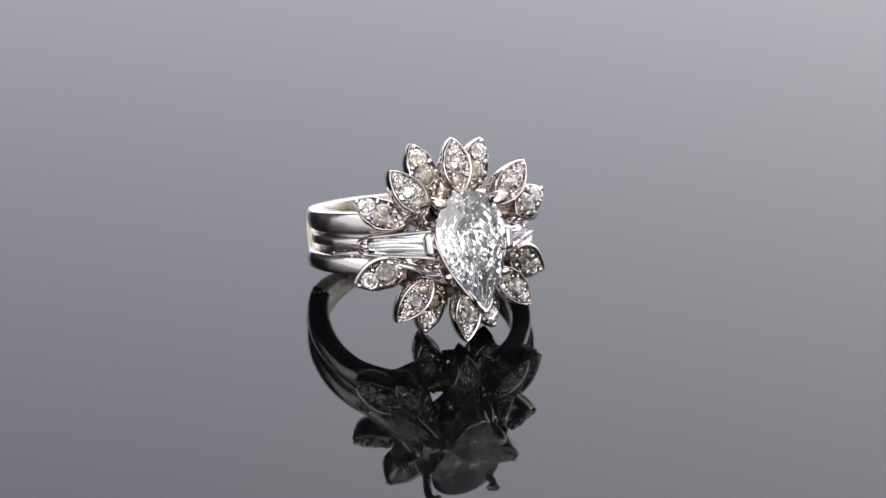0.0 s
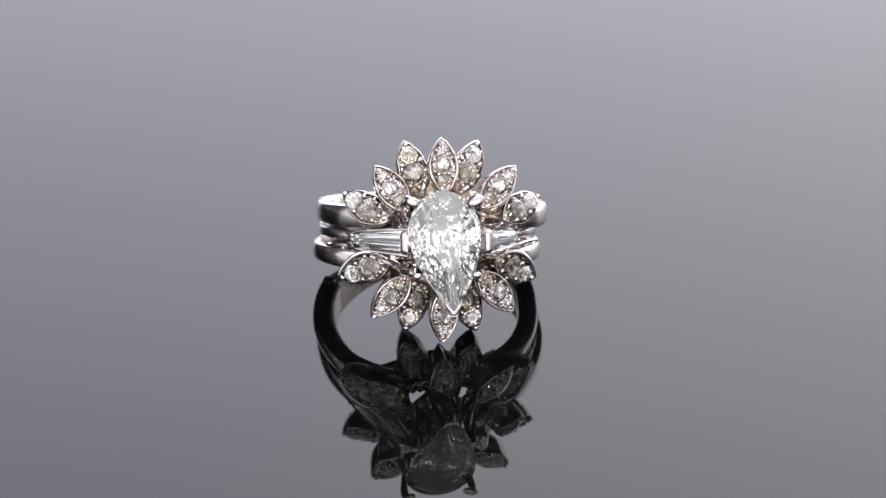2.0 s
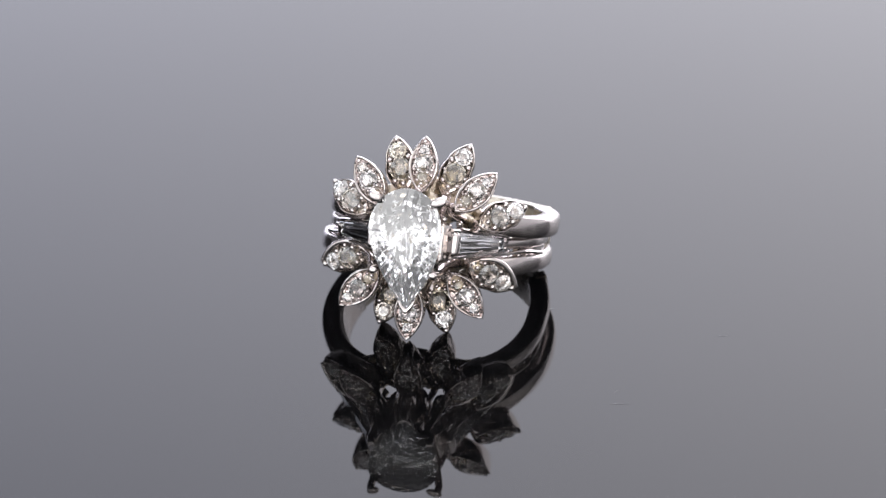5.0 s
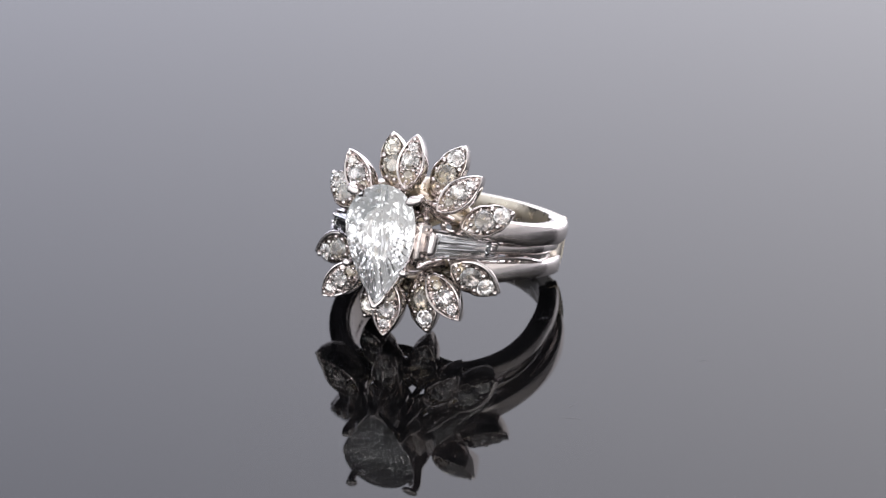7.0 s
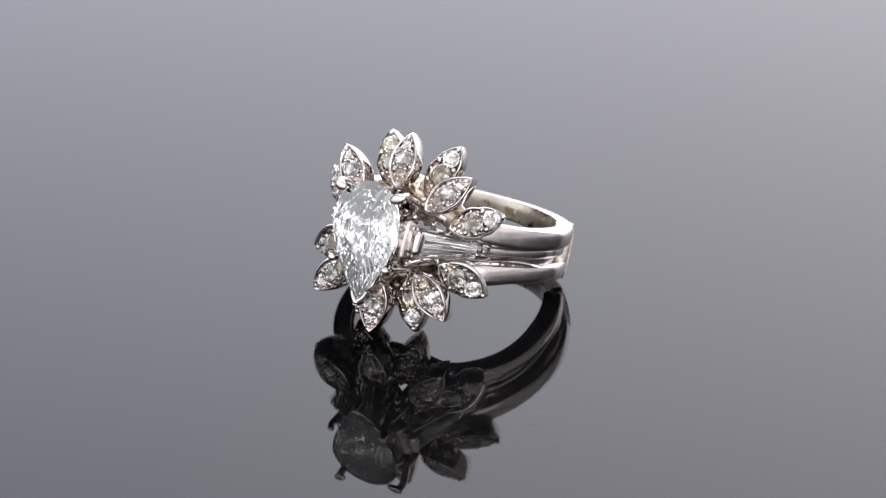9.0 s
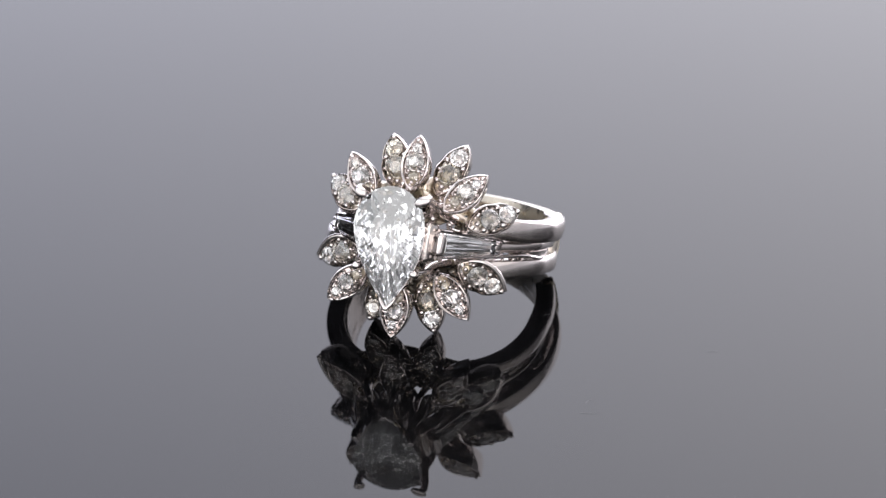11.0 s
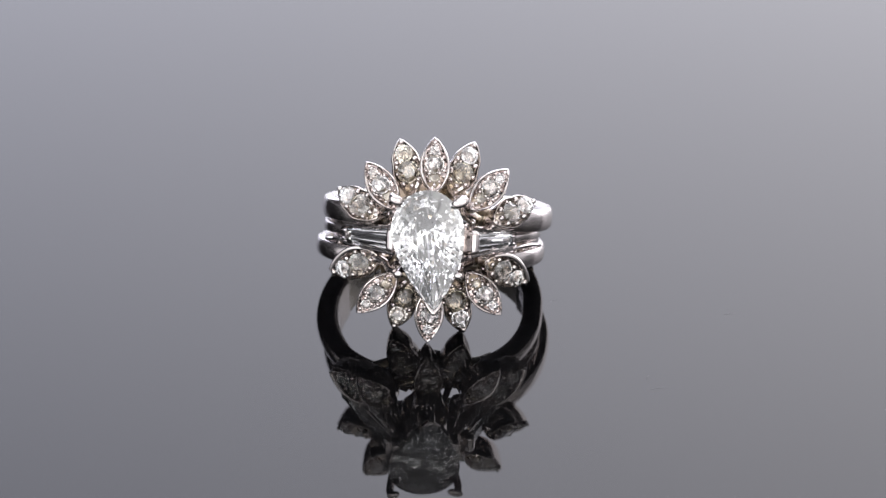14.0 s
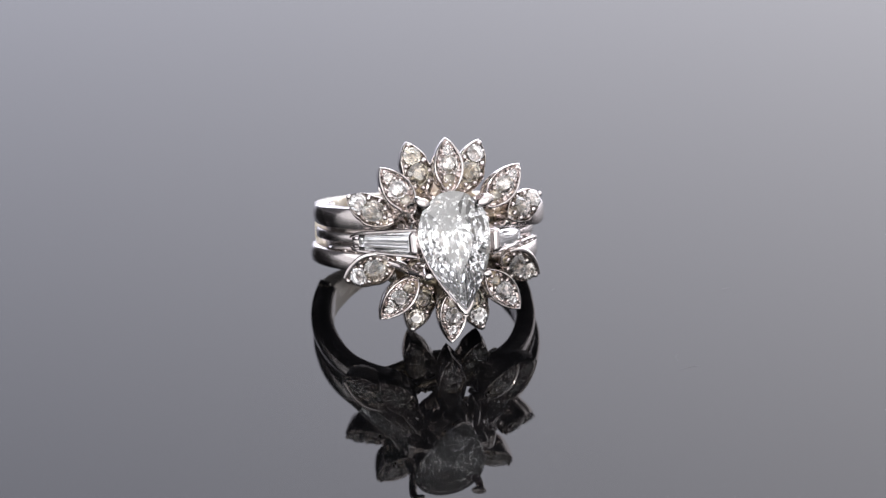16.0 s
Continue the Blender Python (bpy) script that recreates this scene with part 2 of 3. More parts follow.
# an orange patch inside the back of the shank
bm = bmesh.new()
box(bm, -0.6, 0.6, 2.6, 3.6, -0.05, 0.06, 0.04, 1)
x, n = on_shank(7, RAD + 0.22 - 1.19)
bm.transform(Matrix.Translation((x, 0, n)) @ Matrix.Rotation(radians(-7), 4, "Y"))
ring_part("orange_patch", bm, SOLDER, "orange patch inside the shank", where=SHANK)
# back of the shank, one plain band; in front of the corners it splits into three
band("back_shank", 1, -61, 61, lerp(-0.6, 0.5, 1.7, 2.3, 2.4, 2.3, 1.7, 0.5, -0.6), lerp(4.4, 4.3, 4.25, 4.15), lerp(1.7, 1.2, 1.2, 1.7), "worn plain back of the shank with a yellowish tone", mat=WARM, steps=60, radius=RAD + 0.22, inset=lerp(-0.12, 0, 0, 0, 0, 0, 0, -0.06))
for s in (-1, 1):
    # the bands do not lie quite true over one another: seen from above each is shifted a little sideways
    drop = 0.3 if s > 0 else 0.0
    band("upper_band", s, 61.5, 152, lerp(2.75, 2.55 - drop, 2.45 - drop, 2.5), lerp(4.4 - 0.7 * drop, 4.4 - drop, 4.45 - drop, 4.4), lerp(1.5, 1.5, 1.4, 1.2), "polished upper band of the jacket", inset=lerp(-0.05, 0, 0, 0) if s > 0 else lerp(-0.12, 0.15, 0.2, 0.2))
    band("middle_band", s, 61.5, 136, lerp(1.35, 1.3, 1.15, 1.1), lerp(2.3, 2.3, 2.2, 2.3), lerp(1.2, 1.15, 1.1, 1.1), "slim middle band leading to a baguette", tail=((5.9, 4.3), (4.6, 5.8), (3.4, 7.2)) if s > 0 else ((6.6, 4.6), (5.6, 6.2), (4.4, 7.6)), inset=lerp(0.3, 1.0, 1.0, 1.0) if s > 0 else lerp(0.2, 0.3, 0.3))
    band("lower_band", s, 61.5, 150, lerp(-0.75, -0.75, -1.0, -1.8), lerp(0.95, 0.9, 0.7, 0.4), lerp(1.7, 1.75, 1.7, 1.5), "polished lower band of the jacket", inset=lerp(-0.05, 0.6, 0.75, 0.75) if s > 0 else lerp(-0.2, -0.35, -0.35, 0.0))
    band("inner_band", s, 61.5, 128, lerp(-0.5, -0.5, -0.6), lerp(4.1, 4.1, 4.0), lerp(0.45, 0.45), "recessed metal joining the three bands", mat=CAST, radius=RAD - 1.15)
    x, n = on_shank(s * 61, RAD - 0.45)
    bm = bmesh.new()
    box(bm, -0.42, 0.42, -0.85, 4.2, -0.55, 0.55, 0.2)
    bm.transform(Matrix.Translation((x, 0, n)) @ Matrix.Rotation(radians(-s * 60.5), 4, "Y"))
    ring_part("solder_joint", bm, SOLDER, "yellow gold solder joint between the bands", where=SHANK)

# a wire that leaves the top of each lower band and runs to the petal in front of it, with beads in the gap
for s in (-1, 1):
    reach = RAD - (0.62 if s > 0 else -0.15)
    wire, fill = bmesh.new(), bmesh.new()
    line = []
    for a, u, back in ((100, 0.62, 0.25), (110, 0.86, 0.12), (120, 1.02, 0.1), (130, 0.98, 0.15), (140, 0.72, 0.25), (148, 0.35, 0.4)):
        r, n = on_shank(s * a, reach - back)
        line.append((r, u, n))
    tube(wire, line, [0.10, 0.17, 0.17, 0.16, 0.14], 5, 8)
    ring_part("shoulder_wire", wire, GOLD, "thin polished wire over the lower band", where=SHANK)
    for a, u, size in ((121, 0.72, 0.18), (128, 0.68, 0.2), (135, 0.56, 0.18)):
        r, n = on_shank(s * a, reach - 0.3)
        blob(fill, (r, u, n), size, 1, 1, 1, 2)
    ring_part("beading", fill, GOLD, "raised metal beading", where=SHANK)

# ---- petals ----
PR, PU, PN = -1.85, 1.85, 13.1          # widest place of the pear and its girdle
L, W, BL, BW = 5.0, 2.55, 5.2, 2.8


def leaf(f, width):
    """Half width of a pointed leaf, f from 0 at its foot to 1 at its tip."""
    return width / 2 * math.sin(math.pi * min(max(f, 0), 1) ** 0.92) ** 0.76


def leaf_ring(length, width, grow, z, n=18):
    pts = []
    for i in range(n + 1):
        f = i / n
        pts.append((leaf(f, width), (f - 1) * length))
    full = pts + [(-x, y) for x, y in pts[-2:0:-1]]
    c = Vector((0, -length / 2))
    return [Vector(((x) * grow, c.y + (y - c.y) * (1 - (1 - grow) * width / length), z)) for x, y in full]


def petal_mesh(length, width, deep, lip, bow=0.0, waist=0.0, curl=0.0):
    """A leaf-shaped cup: tip at the origin, foot at -length on y, rim near z = 0, its ends bowed down and one edge curled up."""
    bm = bmesh.new()
    levels = [leaf_ring(length, width, 0.5, -deep), leaf_ring(length, width, 0.84, -deep * 0.92), leaf_ring(length, width, 0.97, -deep * 0.72), leaf_ring(length, width, 1.03, -deep * 0.4), leaf_ring(length, width, 1.02, -0.24), leaf_ring(length, width, 0.995, -0.09), leaf_ring(length, width, 0.955, 0.0), leaf_ring(length, width, 0.915, 0.02),
              leaf_ring(length, width, 1 - lip, -0.06), leaf_ring(length, width, 0.97 - lip, -0.14), leaf_ring(length, width, 0.90 - lip, -0.30)]
    rnd = random.Random(int(width * 100))
    for grow in (0.68, 0.50, 0.33, 0.17):
        levels.append([p + Vector((rnd.uniform(-0.08, 0.08), rnd.uniform(-0.10, 0.10), rnd.uniform(-0.14, 0.20))) for p in leaf_ring(length, width, grow, -0.34)])
    for lv in levels:
        for p in lv:
            f = p.y / length + 1
            p.x *= 1 - waist * math.exp(-((f - 0.57) / 0.09) ** 2)
            p.z += curl * p.x / width * 2 - bow * (2 * f - 1) ** 2 * (1.0 if f > 0.5 else 0.4)
    rings = [[bm.verts.new(p) for p in lv] for lv in levels]
    for a, b in zip(rings, rings[1:]):
        for j in range(len(a)):
            bm.faces.new((a[j - 1], a[j], b[j], b[j - 1]))
    bm.faces.new(rings[0][::-1])
    bmesh.ops.triangulate(bm, faces=bm.faces[:])
    bm.faces.new(rings[-1])
    return bm


def round_cut(radius, crown=0.22, depth=0.86, mat=MELEE):
    bm = bmesh.new()
    brilliant(bm, lambda a: (radius * math.cos(a), radius * math.sin(a)), radius * crown, radius * depth, 8)
    bm.transform(Matrix.Diagonal((MM, MM, MM, 1)))
    return finish("diamond", bm, mat, False)


def grains(seed, spots, high=-0.12):
    """Little raised beads of metal that hold the stones."""
    rnd = random.Random(seed)
    bm = bmesh.new()
    for x, y, r in spots:
        blob(bm, (x + rnd.uniform(-0.05, 0.05), y + rnd.uniform(-0.05, 0.05), high), r * rnd.uniform(0.85, 1.15), 1, 1, 0.9, 1)
    bm.transform(Matrix.Diagonal((MM, MM, MM, 1)))
    return finish("beading", bm, GOLD)


def scaled(bm):
    bm.transform(Matrix.Diagonal((MM, MM, MM, 1)))
    return bm


FRONT = finish("petal", scaled(petal_mesh(L, W, 2.5, 0.18, 0.45, 0.0, 0.16)), GOLD, True, 32)
BACK = finish("petal", scaled(petal_mesh(BL, BW, 2.2, 0.13, 0.25, 0.10)), CAST, True, 32)
STONE_Y, STONE_YC = round_cut(0.97, mat=YELLOW), round_cut(0.78, mat=YELLOW)
STONE_A, STONE_B, STONE_C, STONE_D = round_cut(0.80), round_cut(0.97), round_cut(0.78), round_cut(0.42)
GRAIN_FRONT = [grains(k, [(0.02, -0.62, 0.17), (0.40, -1.55, 0.2), (-0.40, -1.55, 0.2), (0.72, -1.95, 0.17), (-0.72, -1.95, 0.17), (0.78, -2.95, 0.19), (-0.78, -2.95, 0.19), (0.42, -3.25, 0.2), (-0.42, -3.25, 0.2), (0.0, -4.2, 0.2), (0.30, -0.95, 0.13), (-0.30, -0.95, 0.13), (0.35, -3.95, 0.14), (-0.35, -3.95, 0.14)]) for k in range(2)]
GRAIN_BACK = [grains(k, [(0.0, -0.42, 0.25), (0.54, -1.0, 0.17), (-0.54, -1.0, 0.17), (0.78, -2.1, 0.28), (-0.78, -2.1, 0.28), (1.02, -3.1, 0.2), (-1.02, -3.1, 0.2), (0.66, -3.95, 0.28), (-0.66, -3.95, 0.28), (0.0, -4.35, 0.26)], 0.03) for k in range(2)]

# tip (r, u, n), heading in degrees in the head plane, rise of the foot over the tip, kind
PETALS = [
    ((-9.40, 5.22, 5.34), 145, 2.9, "back"), ((-7.09, 7.57, 9.36), 124, 0.7, "front"), ((-4.17, 9.61, 6.88), 106, 0.7, "back"),
    ((-1.27, 9.89, 9.46), 91, 0.7, "front"), ((2.37, 9.57, 6.52), 68, 0.7, "back"), ((5.14, 7.37, 9.55), 48, 0.7, "front"), ((7.77, 4.75, 6.10), 28, 2.9, "back"),
    ((-9.63, -2.19, 4.66), 202, 2.8, "back"), ((-7.44, -5.43, 8.60), 227, 0.8, "front"), ((-4.16, -6.81, 5.60), 251, 0.7, "back"),
    ((-1.31, -7.78, 8.84), 268, 0.7, "front"), ((1.95, -6.93, 6.50), 287, 0.7, "back"), ((5.04, -5.23, 8.28), 312, 0.8, "front"), ((7.30, -2.58, 5.40), 333, 2.8, "back")]
HEAD_RIGID = HEAD @ Matrix.Diagonal((1 / MM, 1 / MM, 1 / MM, 1))
for i, (tip, angle, rise, kind) in enumerate(PETALS):
    length = L if kind == "front" else BL
    lean = math.asin(rise / length)
    d = Vector((math.cos(radians(angle)) * math.cos(lean), math.sin(radians(angle)) * math.cos(lean), -math.sin(lean)))
    x = d.cross(Vector((0, 0, 1))).normalized()
    z = x.cross(d)
    m = Matrix((x, d, z)).transposed().to_4x4()
    m.translation = (Vector(tip) + d * 0.12) * MM
    p = part("petal", FRONT if kind == "front" else BACK, ring, HEAD_RIGID @ m, "raised leaf cup with a bright rim" if kind == "front" else "low leaf cup holding two stones")
    spots = [((0, -2.45), STONE_A), ((0, -1.22), STONE_D), ((0, -3.62), STONE_D)] if kind == "front" else [((0, -3.05), STONE_Y if i in (2, 4, 9, 11) else STONE_B), ((0, -1.38), STONE_YC if i == 2 else STONE_C)]
    for k, ((sx, sy), mesh) in enumerate(spots):
        part("diamond", mesh, p, pose(sx * MM, sy * MM, (-0.10 if mesh is STONE_D else 0.02 if kind == "front" else 0.12) * MM, random.uniform(-9, 9), random.uniform(-9, 9), 17 * i + 40 * k), "faintly yellow round diamond" if mesh in (STONE_Y, STONE_YC) else "small round diamond")
    part("beading", (GRAIN_FRONT if kind == "front" else GRAIN_BACK)[i % 2], p, None, "raised metal beading")
    if i in (7, 13):
        bm = bmesh.new()
        edge = 1 if i == 7 else -1
        tube(bm, [(edge * (leaf(f, BW) + 0.02) * MM, (f - 1) * BL * MM, 0.02 * MM) for f in (0.12, 0.3, 0.5, 0.7, 0.86, 0.97)], [0.10 * MM, 0.24 * MM, 0.28 * MM, 0.26 * MM, 0.22 * MM], 5, 9)
        part("lip", finish("lip", bm, GOLD), p, None, "thick polished lip curling over the stones")
    # a stem from under the cup's foot down to the gallery
    foot = Vector(tip) - d * length * 0.78 - z * 0.9
    root = Vector((-1.5 + (foot.x + 1.5) * 0.66, 1.1 + (foot.y - 1.1) * 0.62, 5.2 if kind == "front" else 4.0))
    bm = bmesh.new()
    tube(bm, [foot + d * 1.3 + z * 0.05, foot, foot * 0.5 + root * 0.5 - Vector((0, 0, 0.2)), root], [0.55, 0.72, 0.55, 0.6], 4, 9)
    ring_part("stem", bm, YELLOWED, "thick cast stem under a petal")
    # a small scroll that curls from the foot towards the basket
    g = Vector(tip) - d * length * 0.94 - z * 0.5
    h = Vector((PR + (g.x - PR) * 0.72, PU - 0.4 + (g.y - PU + 0.4) * 0.74, 9.3 if kind == "front" else 7.9))
    k = (h - g).cross(Vector((0, 0, 1))).normalized() * (0.55 if i % 2 else -0.55)
    bm = bmesh.new()
    tube(bm, [g + d * 0.5, g + k * 0.6 - Vector((0, 0, 0.3)), (g + h) / 2 + k - Vector((0, 0, 0.7)), h + k * 0.4, h - k * 0.5 + Vector((0, 0, 0.35))], [0.30, 0.36, 0.32, 0.27, 0.2], 5, 9)
    blob(bm, h - k * 0.5 + Vector((0, 0, 0.35)), 0.30)
    ring_part("scroll", bm, GOLD, "small cast scroll beside the basket")

# cast sheet behind the petals, one crescent above and one below the baguettes
for up in (1, -1):
    bm = bmesh.new()
    rows = []
    for k, n in ((0.40, 6.6), (0.62, 6.5), (0.74, 6.3), (0.86, 6.0), (0.95, 5.7), (0.97, 5.4), (0.93, 5.1), (0.72, 5.5), (0.40, 5.9)):
        row = []
        for j in range(61):
            a = radians(28 + 124 * j / 60)
            lobe = 5.0 + 0.3 * math.cos(a * 14) if k > 0.85 else 5.0
            row.append(bm.verts.new((-1.4 + lobe * k * math.cos(a) * 0.98, 1.1 + up * lobe * k * math.sin(a) * (1.06 if up > 0 else 0.94), n - 1.2 * abs(math.cos(a)) + 0.10 * math.sin(0.5 * j + 23 * k) + 0.05 * math.sin(0.9 * j - 9 * k + up))))
        rows.append(row)
    for q in range(len(rows)):
        a, b = rows[q - 1], rows[q]
        for j in range(60):
            bm.faces.new((a[j], a[j + 1], b[j + 1], b[j]))
    bm.faces.new([r[0] for r in rows])
    bm.faces.new([r[-1] for r in rows])
    ring_part("flower_base", bm, YELLOWED, "scalloped cast sheet behind the petals")

# gallery wires that join the petals to the bands
for up in (1, -1):
    for reach, n, thick in ((4.5, 4.5, 0.5), (3.4, 6.2, 0.55)):
        bm = bmesh.new()
        c = 1.1 + up * 0.2
        k = reach / 4.6
        tube(bm, [(-1.5 - 6.2 * k, c + up * 1.4, n - 1.9), (-1.5 - 4.5 * k, c + up * reach * 0.58, n - 0.4), (-1.5 - 2.4 * k, c + up * reach * 0.86, n), (-1.5, c + up * reach, n), (-1.5 + 2.4 * k, c + up * reach * 0.86, n), (-1.5 + 4.5 * k, c + up * reach * 0.58, n - 0.4), (-1.5 + 6.2 * k, c + up * 1.4, n - 1.9)], [thick], 6, 10)
        ring_part("gallery_wire", bm, YELLOWED, "cast wire carrying the petals")

# ---- centre stone and its setting ----


LEAN = 0.75          # the point is drawn a little to one side


def pear(a, k=1.0):
    """Outline of the pear: a round shoulder upwards and a drawn-out point downwards."""
    c, s = math.cos(a), math.sin(a)
    if s >= 0:
        return 3.12 * c * k, 3.55 * s * k
    t = (-s) ** 1.18
    return (math.copysign(3.12 * (1 - t ** 1.8), c) + LEAN * t) * k, -6.75 * t * k


def cut_pear():
    """The pear stone: a brilliant crown, a cone-shaped pavilion under the shoulder and a rising keel of small facets under the point."""
    bm = bmesh.new()
    rnd = random.Random(11)
    base = Vector((PR, PU, PN))
    low = [-math.asin(t ** (1 / 1.18)) for t in (0.10, 0.20, 0.30, 0.39, 0.48, 0.57, 0.66, 0.75, 0.84, 0.93)]
    turns = [math.pi * k / 9 for k in range(10)] + [math.pi - a for a in low] + [1.5 * math.pi] + [2 * math.pi + a for a in low[::-1]] + [2 * math.pi]
    m = len(turns) - 1

    def place(i):
        i %= m
        k = int(i)
        return turns[k] + (turns[k + 1] - turns[k]) * (i - k)

    def crown(i, k, z):
        x, y = pear(place(i))
        return bm.verts.new(base + Vector((x * k, -0.5 + (y + 0.5) * k, z)))

    T = [crown(k + 0.5, 0.48, 0.26) for k in range(m)]
    K = [crown(k, 0.74 + rnd.uniform(-0.03, 0.03), 0.15) for k in range(m)]
    G = [crown(j / 2, 1.0, 0.0) for j in range(2 * m)]
    H = [crown(j / 2, 1.0, -0.07) for j in range(2 * m)]

    def under(i, f):
        """A point f of the way from the girdle to the keel, which rises towards the point so that the facets keep their slope."""
        x, y = pear(place(i))
        ky = min(y, 0.0) * 0.94
        t = -ky / 6.75
        deep = 3.12 * (1 - t ** 1.8) * 0.87 / math.sqrt(1 + (0.83 * t ** 0.8) ** 2)
        rough = 0.085 if y < -0.5 else 0.045
        j = rnd.uniform(-rough, rough) if 0.1 < f < 0.95 else 0.0
        f += rnd.uniform(-0.03, 0.03) if 0.2 < f < 0.95 else 0.0
        x += (LEAN * t - x) * f
        return bm.verts.new(base + Vector((x, y + (ky - y) * f, -0.07 - deep * (f + j))))

    tiers = [[under(k + 0.5 * (q % 2), f) for k in range(m)] for q, f in enumerate((0.11, 0.21, 0.31, 0.41, 0.51, 0.61, 0.71, 0.81, 0.90, 0.985))]
    A = tiers[0]
    bm.faces.new(T)
    for k in range(m):
        l, r = (k + 1) % m, 2 * k
        for f in ((T[k - 1], T[k], K[k]), (T[k], K[k], G[r + 1]), (T[k], G[r + 1], K[l]), (K[k], G[r], G[r + 1]), (K[k], G[r - 1], G[r]),
                  (A[k], H[r], H[r + 1]), (A[k], H[r - 1], H[r]), (A[k], H[r + 1], A[l])):
            bm.faces.new(f)
        for q in range(len(tiers) - 1):
            a, b = tiers[q], tiers[q + 1]
            if q % 2 == 0:
                bm.faces.new((a[k], a[l], b[k]))
                bm.faces.new((b[k], a[l], b[l]))
            else:
                bm.faces.new((a[k], b[l], b[k]))
                bm.faces.new((a[k], a[l], b[l]))
    for j in range(2 * m):
        bm.faces.new((G[j - 1], G[j], H[j], H[j - 1]))
    bm.faces.new(tiers[-1])
    return bm


ring_part("pear_diamond", cut_pear(), DIAMOND, "large clear pear-shaped diamond", False)

bm = bmesh.new()
COLLET = ((0.89, 12.3, 0.0), (0.95, 12.25, 0.0), (0.94, 11.4, 0.05), (0.88, 9.8, 0.06), (0.78, 7.4, 0.03), (0.70, 7.4, 0.0), (0.80, 9.8, 0.04), (0.86, 11.4, 0.04))
rings = []
for k, n, wave in COLLET:
    loop = []
    for j in range(72):
        a = 2 * math.pi * j / 72
        x, y = pear(a, k * (1 + wave * math.sin(14 * a)))
        loop.append(bm.verts.new((PR + x, PU - 0.25 + y, n)))
    rings.append(loop)
for q in range(len(rings)):
    a, b = rings[q - 1], rings[q]
    for j in range(72):
        bm.faces.new((a[j - 1], a[j], b[j], b[j - 1]))
ring_part("basket", bm, GOLD, "fluted pear-shaped basket under the stone")

# scrolled arms from the basket down to the shoulders
for s in (-1, 1):
    for u0, u1, n0 in ((4.5, 3.0, 11.6), (-1.7, -0.7, 11.2)):
        bm = bmesh.new()
        tube(bm, [(PR + s * 2.5, u0, n0), (PR + s * 3.0, u0 * 0.85 + u1 * 0.15, n0 - 1.5), (PR + s * 3.3, u0 * 0.4 + u1 * 0.6, n0 - 3.2), (PR + s * 4.2, u1, 6.6)], [0.3, 0.34, 0.4, 0.42], 6, 10)
        ring_part("arm", bm, GOLD, "scrolled arm joining basket and band")


def prong(points, radii, cap, label):
    """A claw wire that ends in a leaf-shaped tip: place, three half-sizes and its turn in the head plane."""
    bm = bmesh.new()
    tube(bm, points, radii, 6, 10)
    c, size, turn = cap
    bmesh.ops.create_icosphere(bm, subdivisions=3, radius=1.0, matrix=Matrix.Translation(c) @ Matrix.Rotation(radians(turn), 4, "Z") @ Matrix.Diagonal((*size, 1)))
    ring_part("prong", bm, GOLD, label)


for s in (-1, 1):
    prong([(PR + s * 1.2, 3.0, 7.0), (PR + s * 2.3, 4.2, 10.0), (PR + s * 2.95, 4.75, 12.4), (PR + s * 3.0, 4.7, 13.3), (PR + s * 2.75, 4.5, 13.75)], [0.4, 0.40, 0.36, 0.34, 0.3], ((PR + s * 2.72, 4.46, 13.75), (0.74 if s > 0 else 0.58, 0.44, 0.26), s * 26), "leaf-shaped claw over the stone's shoulder")
    prong([(PR + s * 0.9, -0.6, 7.5), (PR + s * 2.0, -1.5, 10.5), (PR + s * 2.62 + 0.2, -1.85, 12.6), (PR + s * 2.6 + 0.2, -1.8, 13.3)], [0.32, 0.32, 0.30, 0.24], ((PR + s * 2.55 + 0.2, -1.78, 13.25), (0.34, 0.30, 0.22), 0), "small bead claw at the stone's side")
bm = bmesh.new()
TIP = PR + LEAN
for s in (-1, 1):
    tube(bm, [(TIP + s * 0.72 - 0.03, -3.95, 12.95), (TIP + s * 0.42, -4.55, 13.1), (TIP, -5.0, 13.2)], [0.08, 0.16, 0.22], 5, 10)
tube(bm, [(TIP, -5.0, 13.25), (TIP, -4.7, 11.6), (TIP - 0.2, -2.6, 8.0)], [0.28, 0.40, 0.4], 5, 10)
blob(bm, (TIP, -4.98, 13.2), 0.31, 1.0, 0.8, 0.7)
ring_part("tip_prong", bm, GOLD, "V-shaped claw over the stone's point")

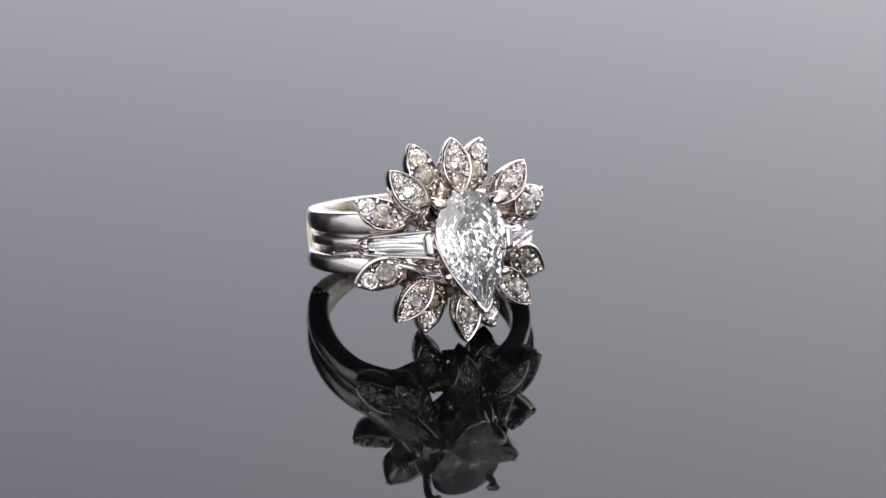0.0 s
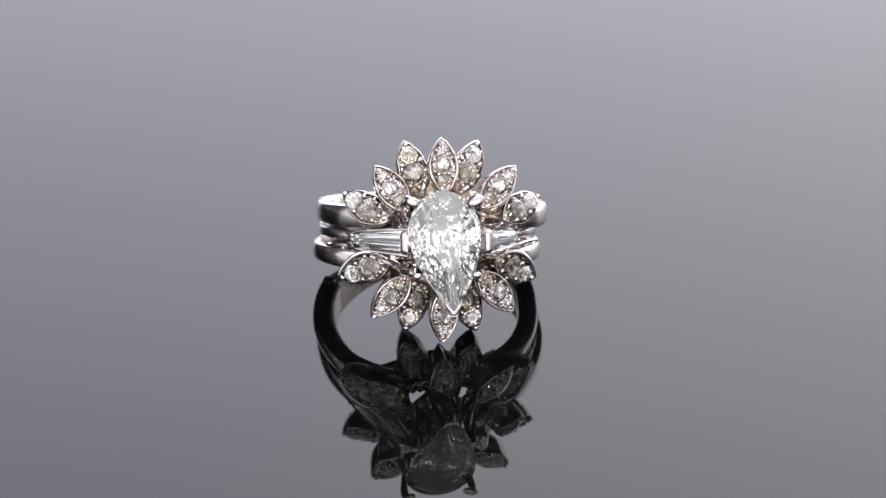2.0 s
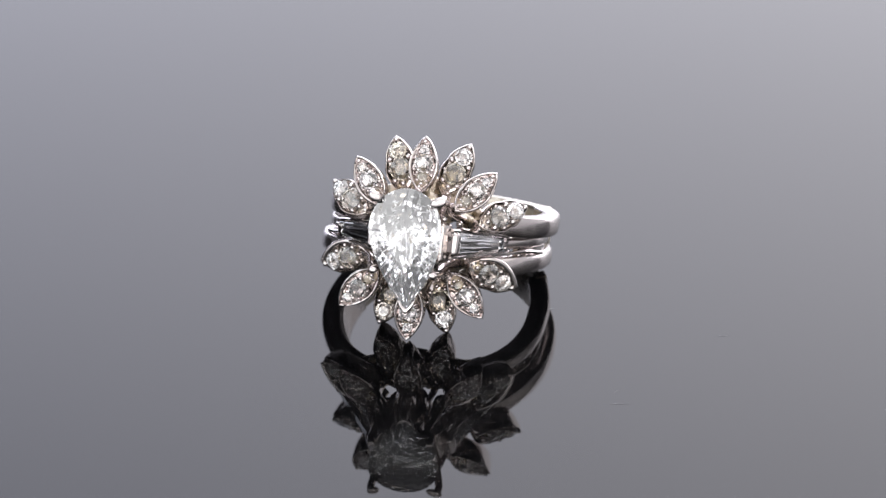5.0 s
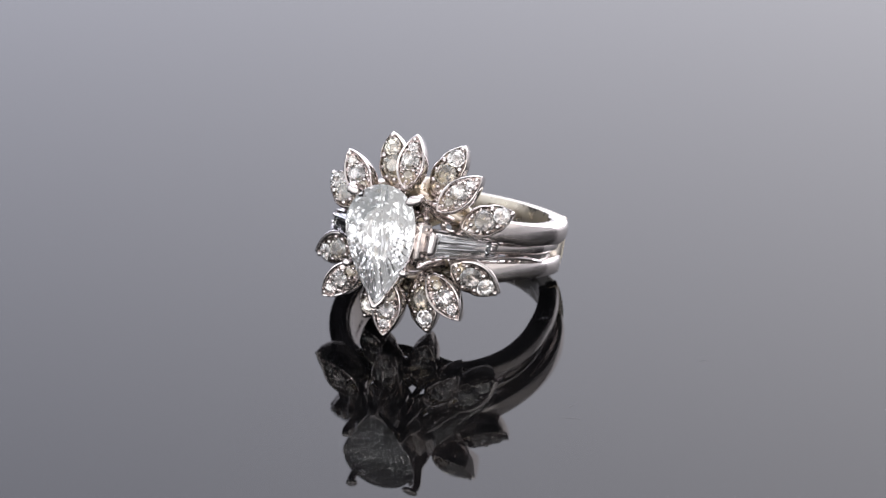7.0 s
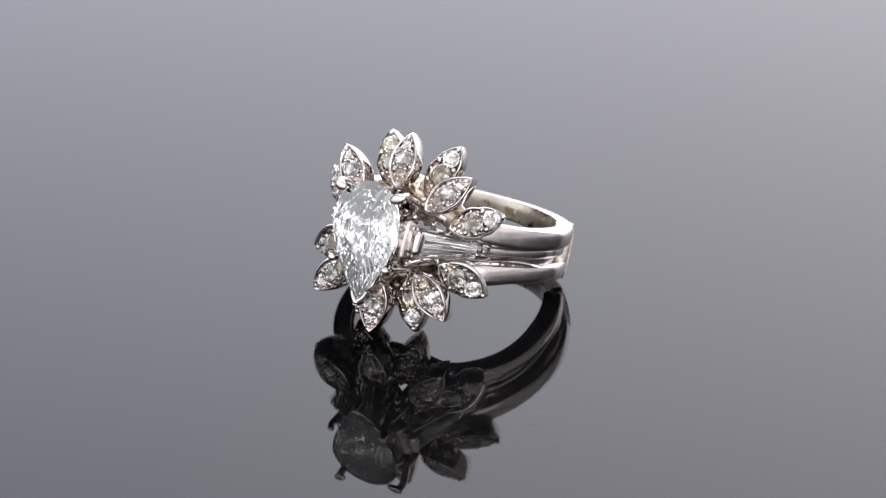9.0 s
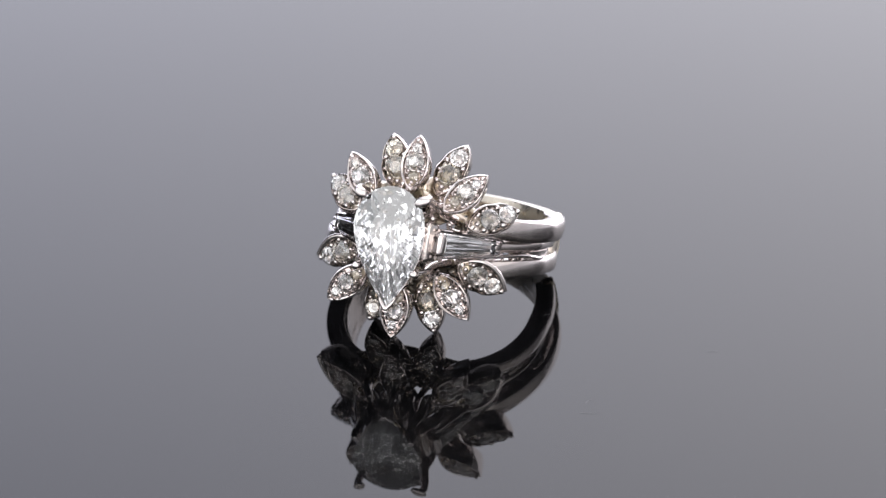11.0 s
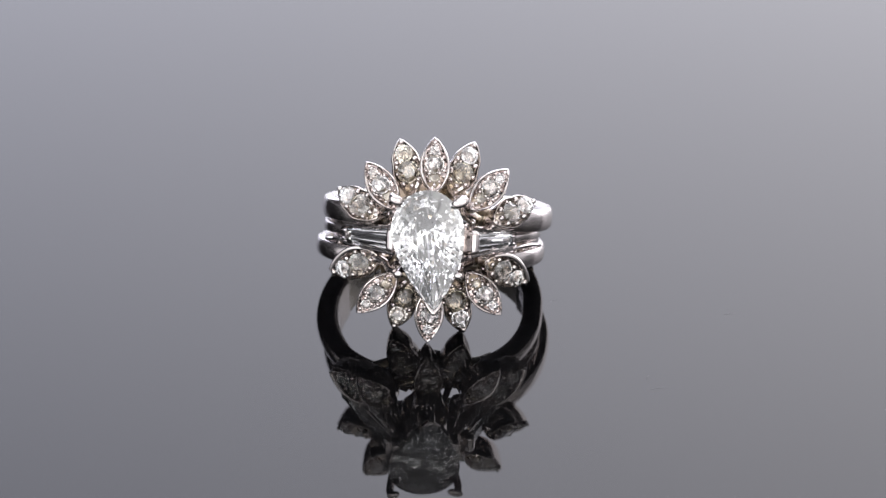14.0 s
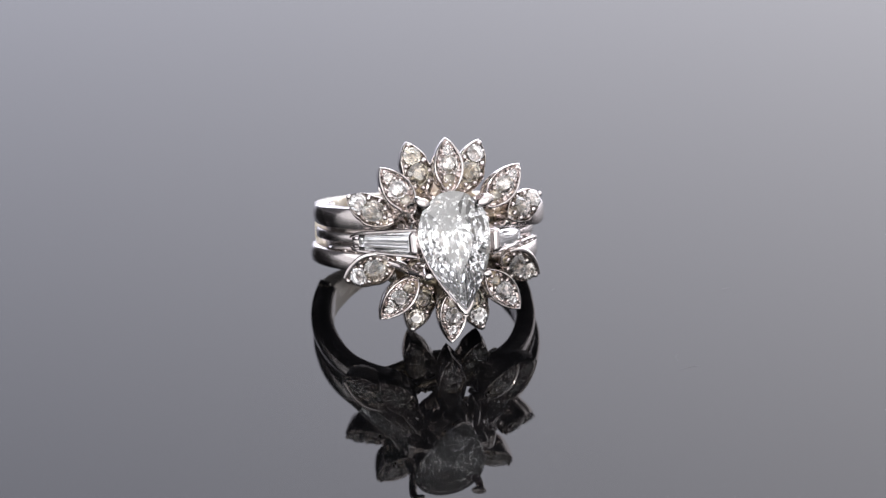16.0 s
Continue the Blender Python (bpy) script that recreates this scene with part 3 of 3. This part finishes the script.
# baguettes, their rails and end lugs
for s in (-1, 1):
    inner, outer = Vector((-1.25 + s * 3.6, 1.0, 10.4)), Vector((-1.25 + s * 7.1, 1.15, 5.0))
    d = (outer - inner).normalized()
    side = Vector((0, 1, 0))
    up = d.cross(side).normalized()
    if up.dot(Vector((s, 0, 0.5))) < 0:
        up = -up
    ln = (outer - inner).length

    def spot(a, b, c, inner=inner, d=d, side=side, up=up):
        return inner + d * a + side * b + up * c

    bm = bmesh.new()
    levels = []
    for grow, h in ((0.04, -0.84), (0.36, -0.56), (0.7, -0.27), (1.0, 0.0), (1.0, 0.06), (0.8, 0.2), (0.55, 0.3)):
        e = (1 - grow) * 0.55
        levels.append([bm.verts.new(spot(a, b * grow, h)) for a, b in ((e, -1.0), (ln - e, -0.62), (ln - e, 0.62), (e, 1.0))])
    for a, b in zip(levels, levels[1:]):
        for j in range(4):
            bm.faces.new((a[j - 1], a[j], b[j], b[j - 1]))
    bm.faces.new(levels[0][::-1])
    bm.faces.new(levels[-1])
    ring_part("baguette_diamond", bm, DIAMOND, "tapered baguette diamond", False)
    for b in (-1, 1):
        bm = bmesh.new()
        tube(bm, [spot(-0.5, b * 1.16, -0.1), spot(ln * 0.5, b * 0.96, -0.02), spot(ln + 0.2, b * 0.74, 0.0), spot(ln + 1.3, b * 0.40, -0.2)], [0.17, 0.15, 0.15, 0.08], 5, 8)
        ring_part("rail", bm, GOLD, "thin rail beside a baguette")
        bm = bmesh.new()
        tube(bm, [spot(ln + 0.75, b * 0.30, -0.05), spot(ln + 0.3, b * 0.33, 0.2), spot(ln - 0.15, b * 0.30, 0.26)], [0.16, 0.17, 0.10], 4, 8)
        ring_part("baguette_prong", bm, GOLD, "tiny pointed claw")
    bm = bmesh.new()
    box(bm, -0.5, 0.5, -1.08, 1.08, -1.0, 0.55, 0.46, 6)
    bm.transform(Matrix.Translation(spot(-0.45, 0, 0.1)) @ Matrix((d, side, up)).transposed().to_4x4())
    ring_part("end_lug", bm, GOLD, "half-round lug between stone and baguette")
    bm = bmesh.new()
    box(bm, -1.5, 0.0, -1.75, 1.75, -1.7, -0.4, 0.4, 4)
    bm.transform(Matrix.Translation(inner) @ Matrix((d, side, up)).transposed().to_4x4())
    ring_part("shoulder_leaf", bm, CAST, "cast leaf joining basket and baguette")
    bm = bmesh.new()
    box(bm, -0.3, 0.6, -0.5, 0.5, -0.75, -0.1, 0.22, 3)
    bm.transform(Matrix.Translation(spot(ln + 0.55, 0, -0.1)) @ Matrix((d, side, up)).transposed().to_4x4())
    ring_part("baguette_cup", bm, GOLD, "rounded cup closing the narrow end of a baguette")
    # Polished plate added as a reflector, brightening the baguette above it.
    bm = bmesh.new()
    box(bm, -0.1, ln + 0.1, -0.62, 0.62, -1.2, -0.92, 0.08, 1)
    bm.transform(Matrix.Translation(inner) @ Matrix((d, side, up)).transposed().to_4x4())
    ring_part("baguette_reflector", bm, GOLD, "unseen polished reflector added under a baguette")
    bm = bmesh.new()
    tube(bm, [spot(-0.6, 0, -1.85), spot(ln * 0.5, 0, -1.75), spot(ln, 0, -1.5)], [0.75, 0.6, 0.5], 4, 10)
    ring_part("shoulder", bm, CAST, "shoulder under a baguette")

# ---- lint on the plate ----
lint = tagged(new("lint"), "fine hairs and dust specks on the black plate", "dust", kind="stuff")
bm = bmesh.new()
rnd = random.Random(5)
HAIRS = [(18.1, -17.6, 12, 0.85), (25.5, -3.45, 18, 0.5), (10.15, -1.0, 40, 0.42), (17.6, -15.7, 80, 0.6)]
for x, y, turn, ln in HAIRS:
    c, s = math.cos(radians(turn)), math.sin(radians(turn))
    bend = rnd.uniform(-0.25, 0.25)
    tube(bm, [(x - c * ln, y - s * ln, 0.02), (x - s * bend, y + c * bend, 0.05), (x + c * ln, y + s * ln, 0.02)], [0.003, 0.006, 0.003], 4, 5)
for k in range(60):
    a, q = rnd.uniform(0, 6.283), 60 * math.sqrt(rnd.random())
    blob(bm, (q * math.cos(a), q * math.sin(a), 0.012), rnd.uniform(0.006, 0.016), 1, 1, 0.6, 1)
bm.transform(Matrix.Diagonal((MM, MM, MM, 1)))
part("fibres", finish("fibres", bm, LINT), lint)


# ---- what moves ----
def motions():
    """The plate turns one way at a steady pace, then back; ring and lint ride on it."""
    turnback, speed = 8.633, 5.6806
    times = [0.5 * k for k in range(33)] + [8.3, 8.45, 8.55, 8.633, 8.717, 8.817, 8.95]
    rows = [(t, pose(0, 0, 0, 0, 0, speed * (3.5 - (turnback - abs(t - turnback))))) for t in sorted(times)]
    for thing in (ring, turntable, lint):
        walk(thing, rows)


motions()
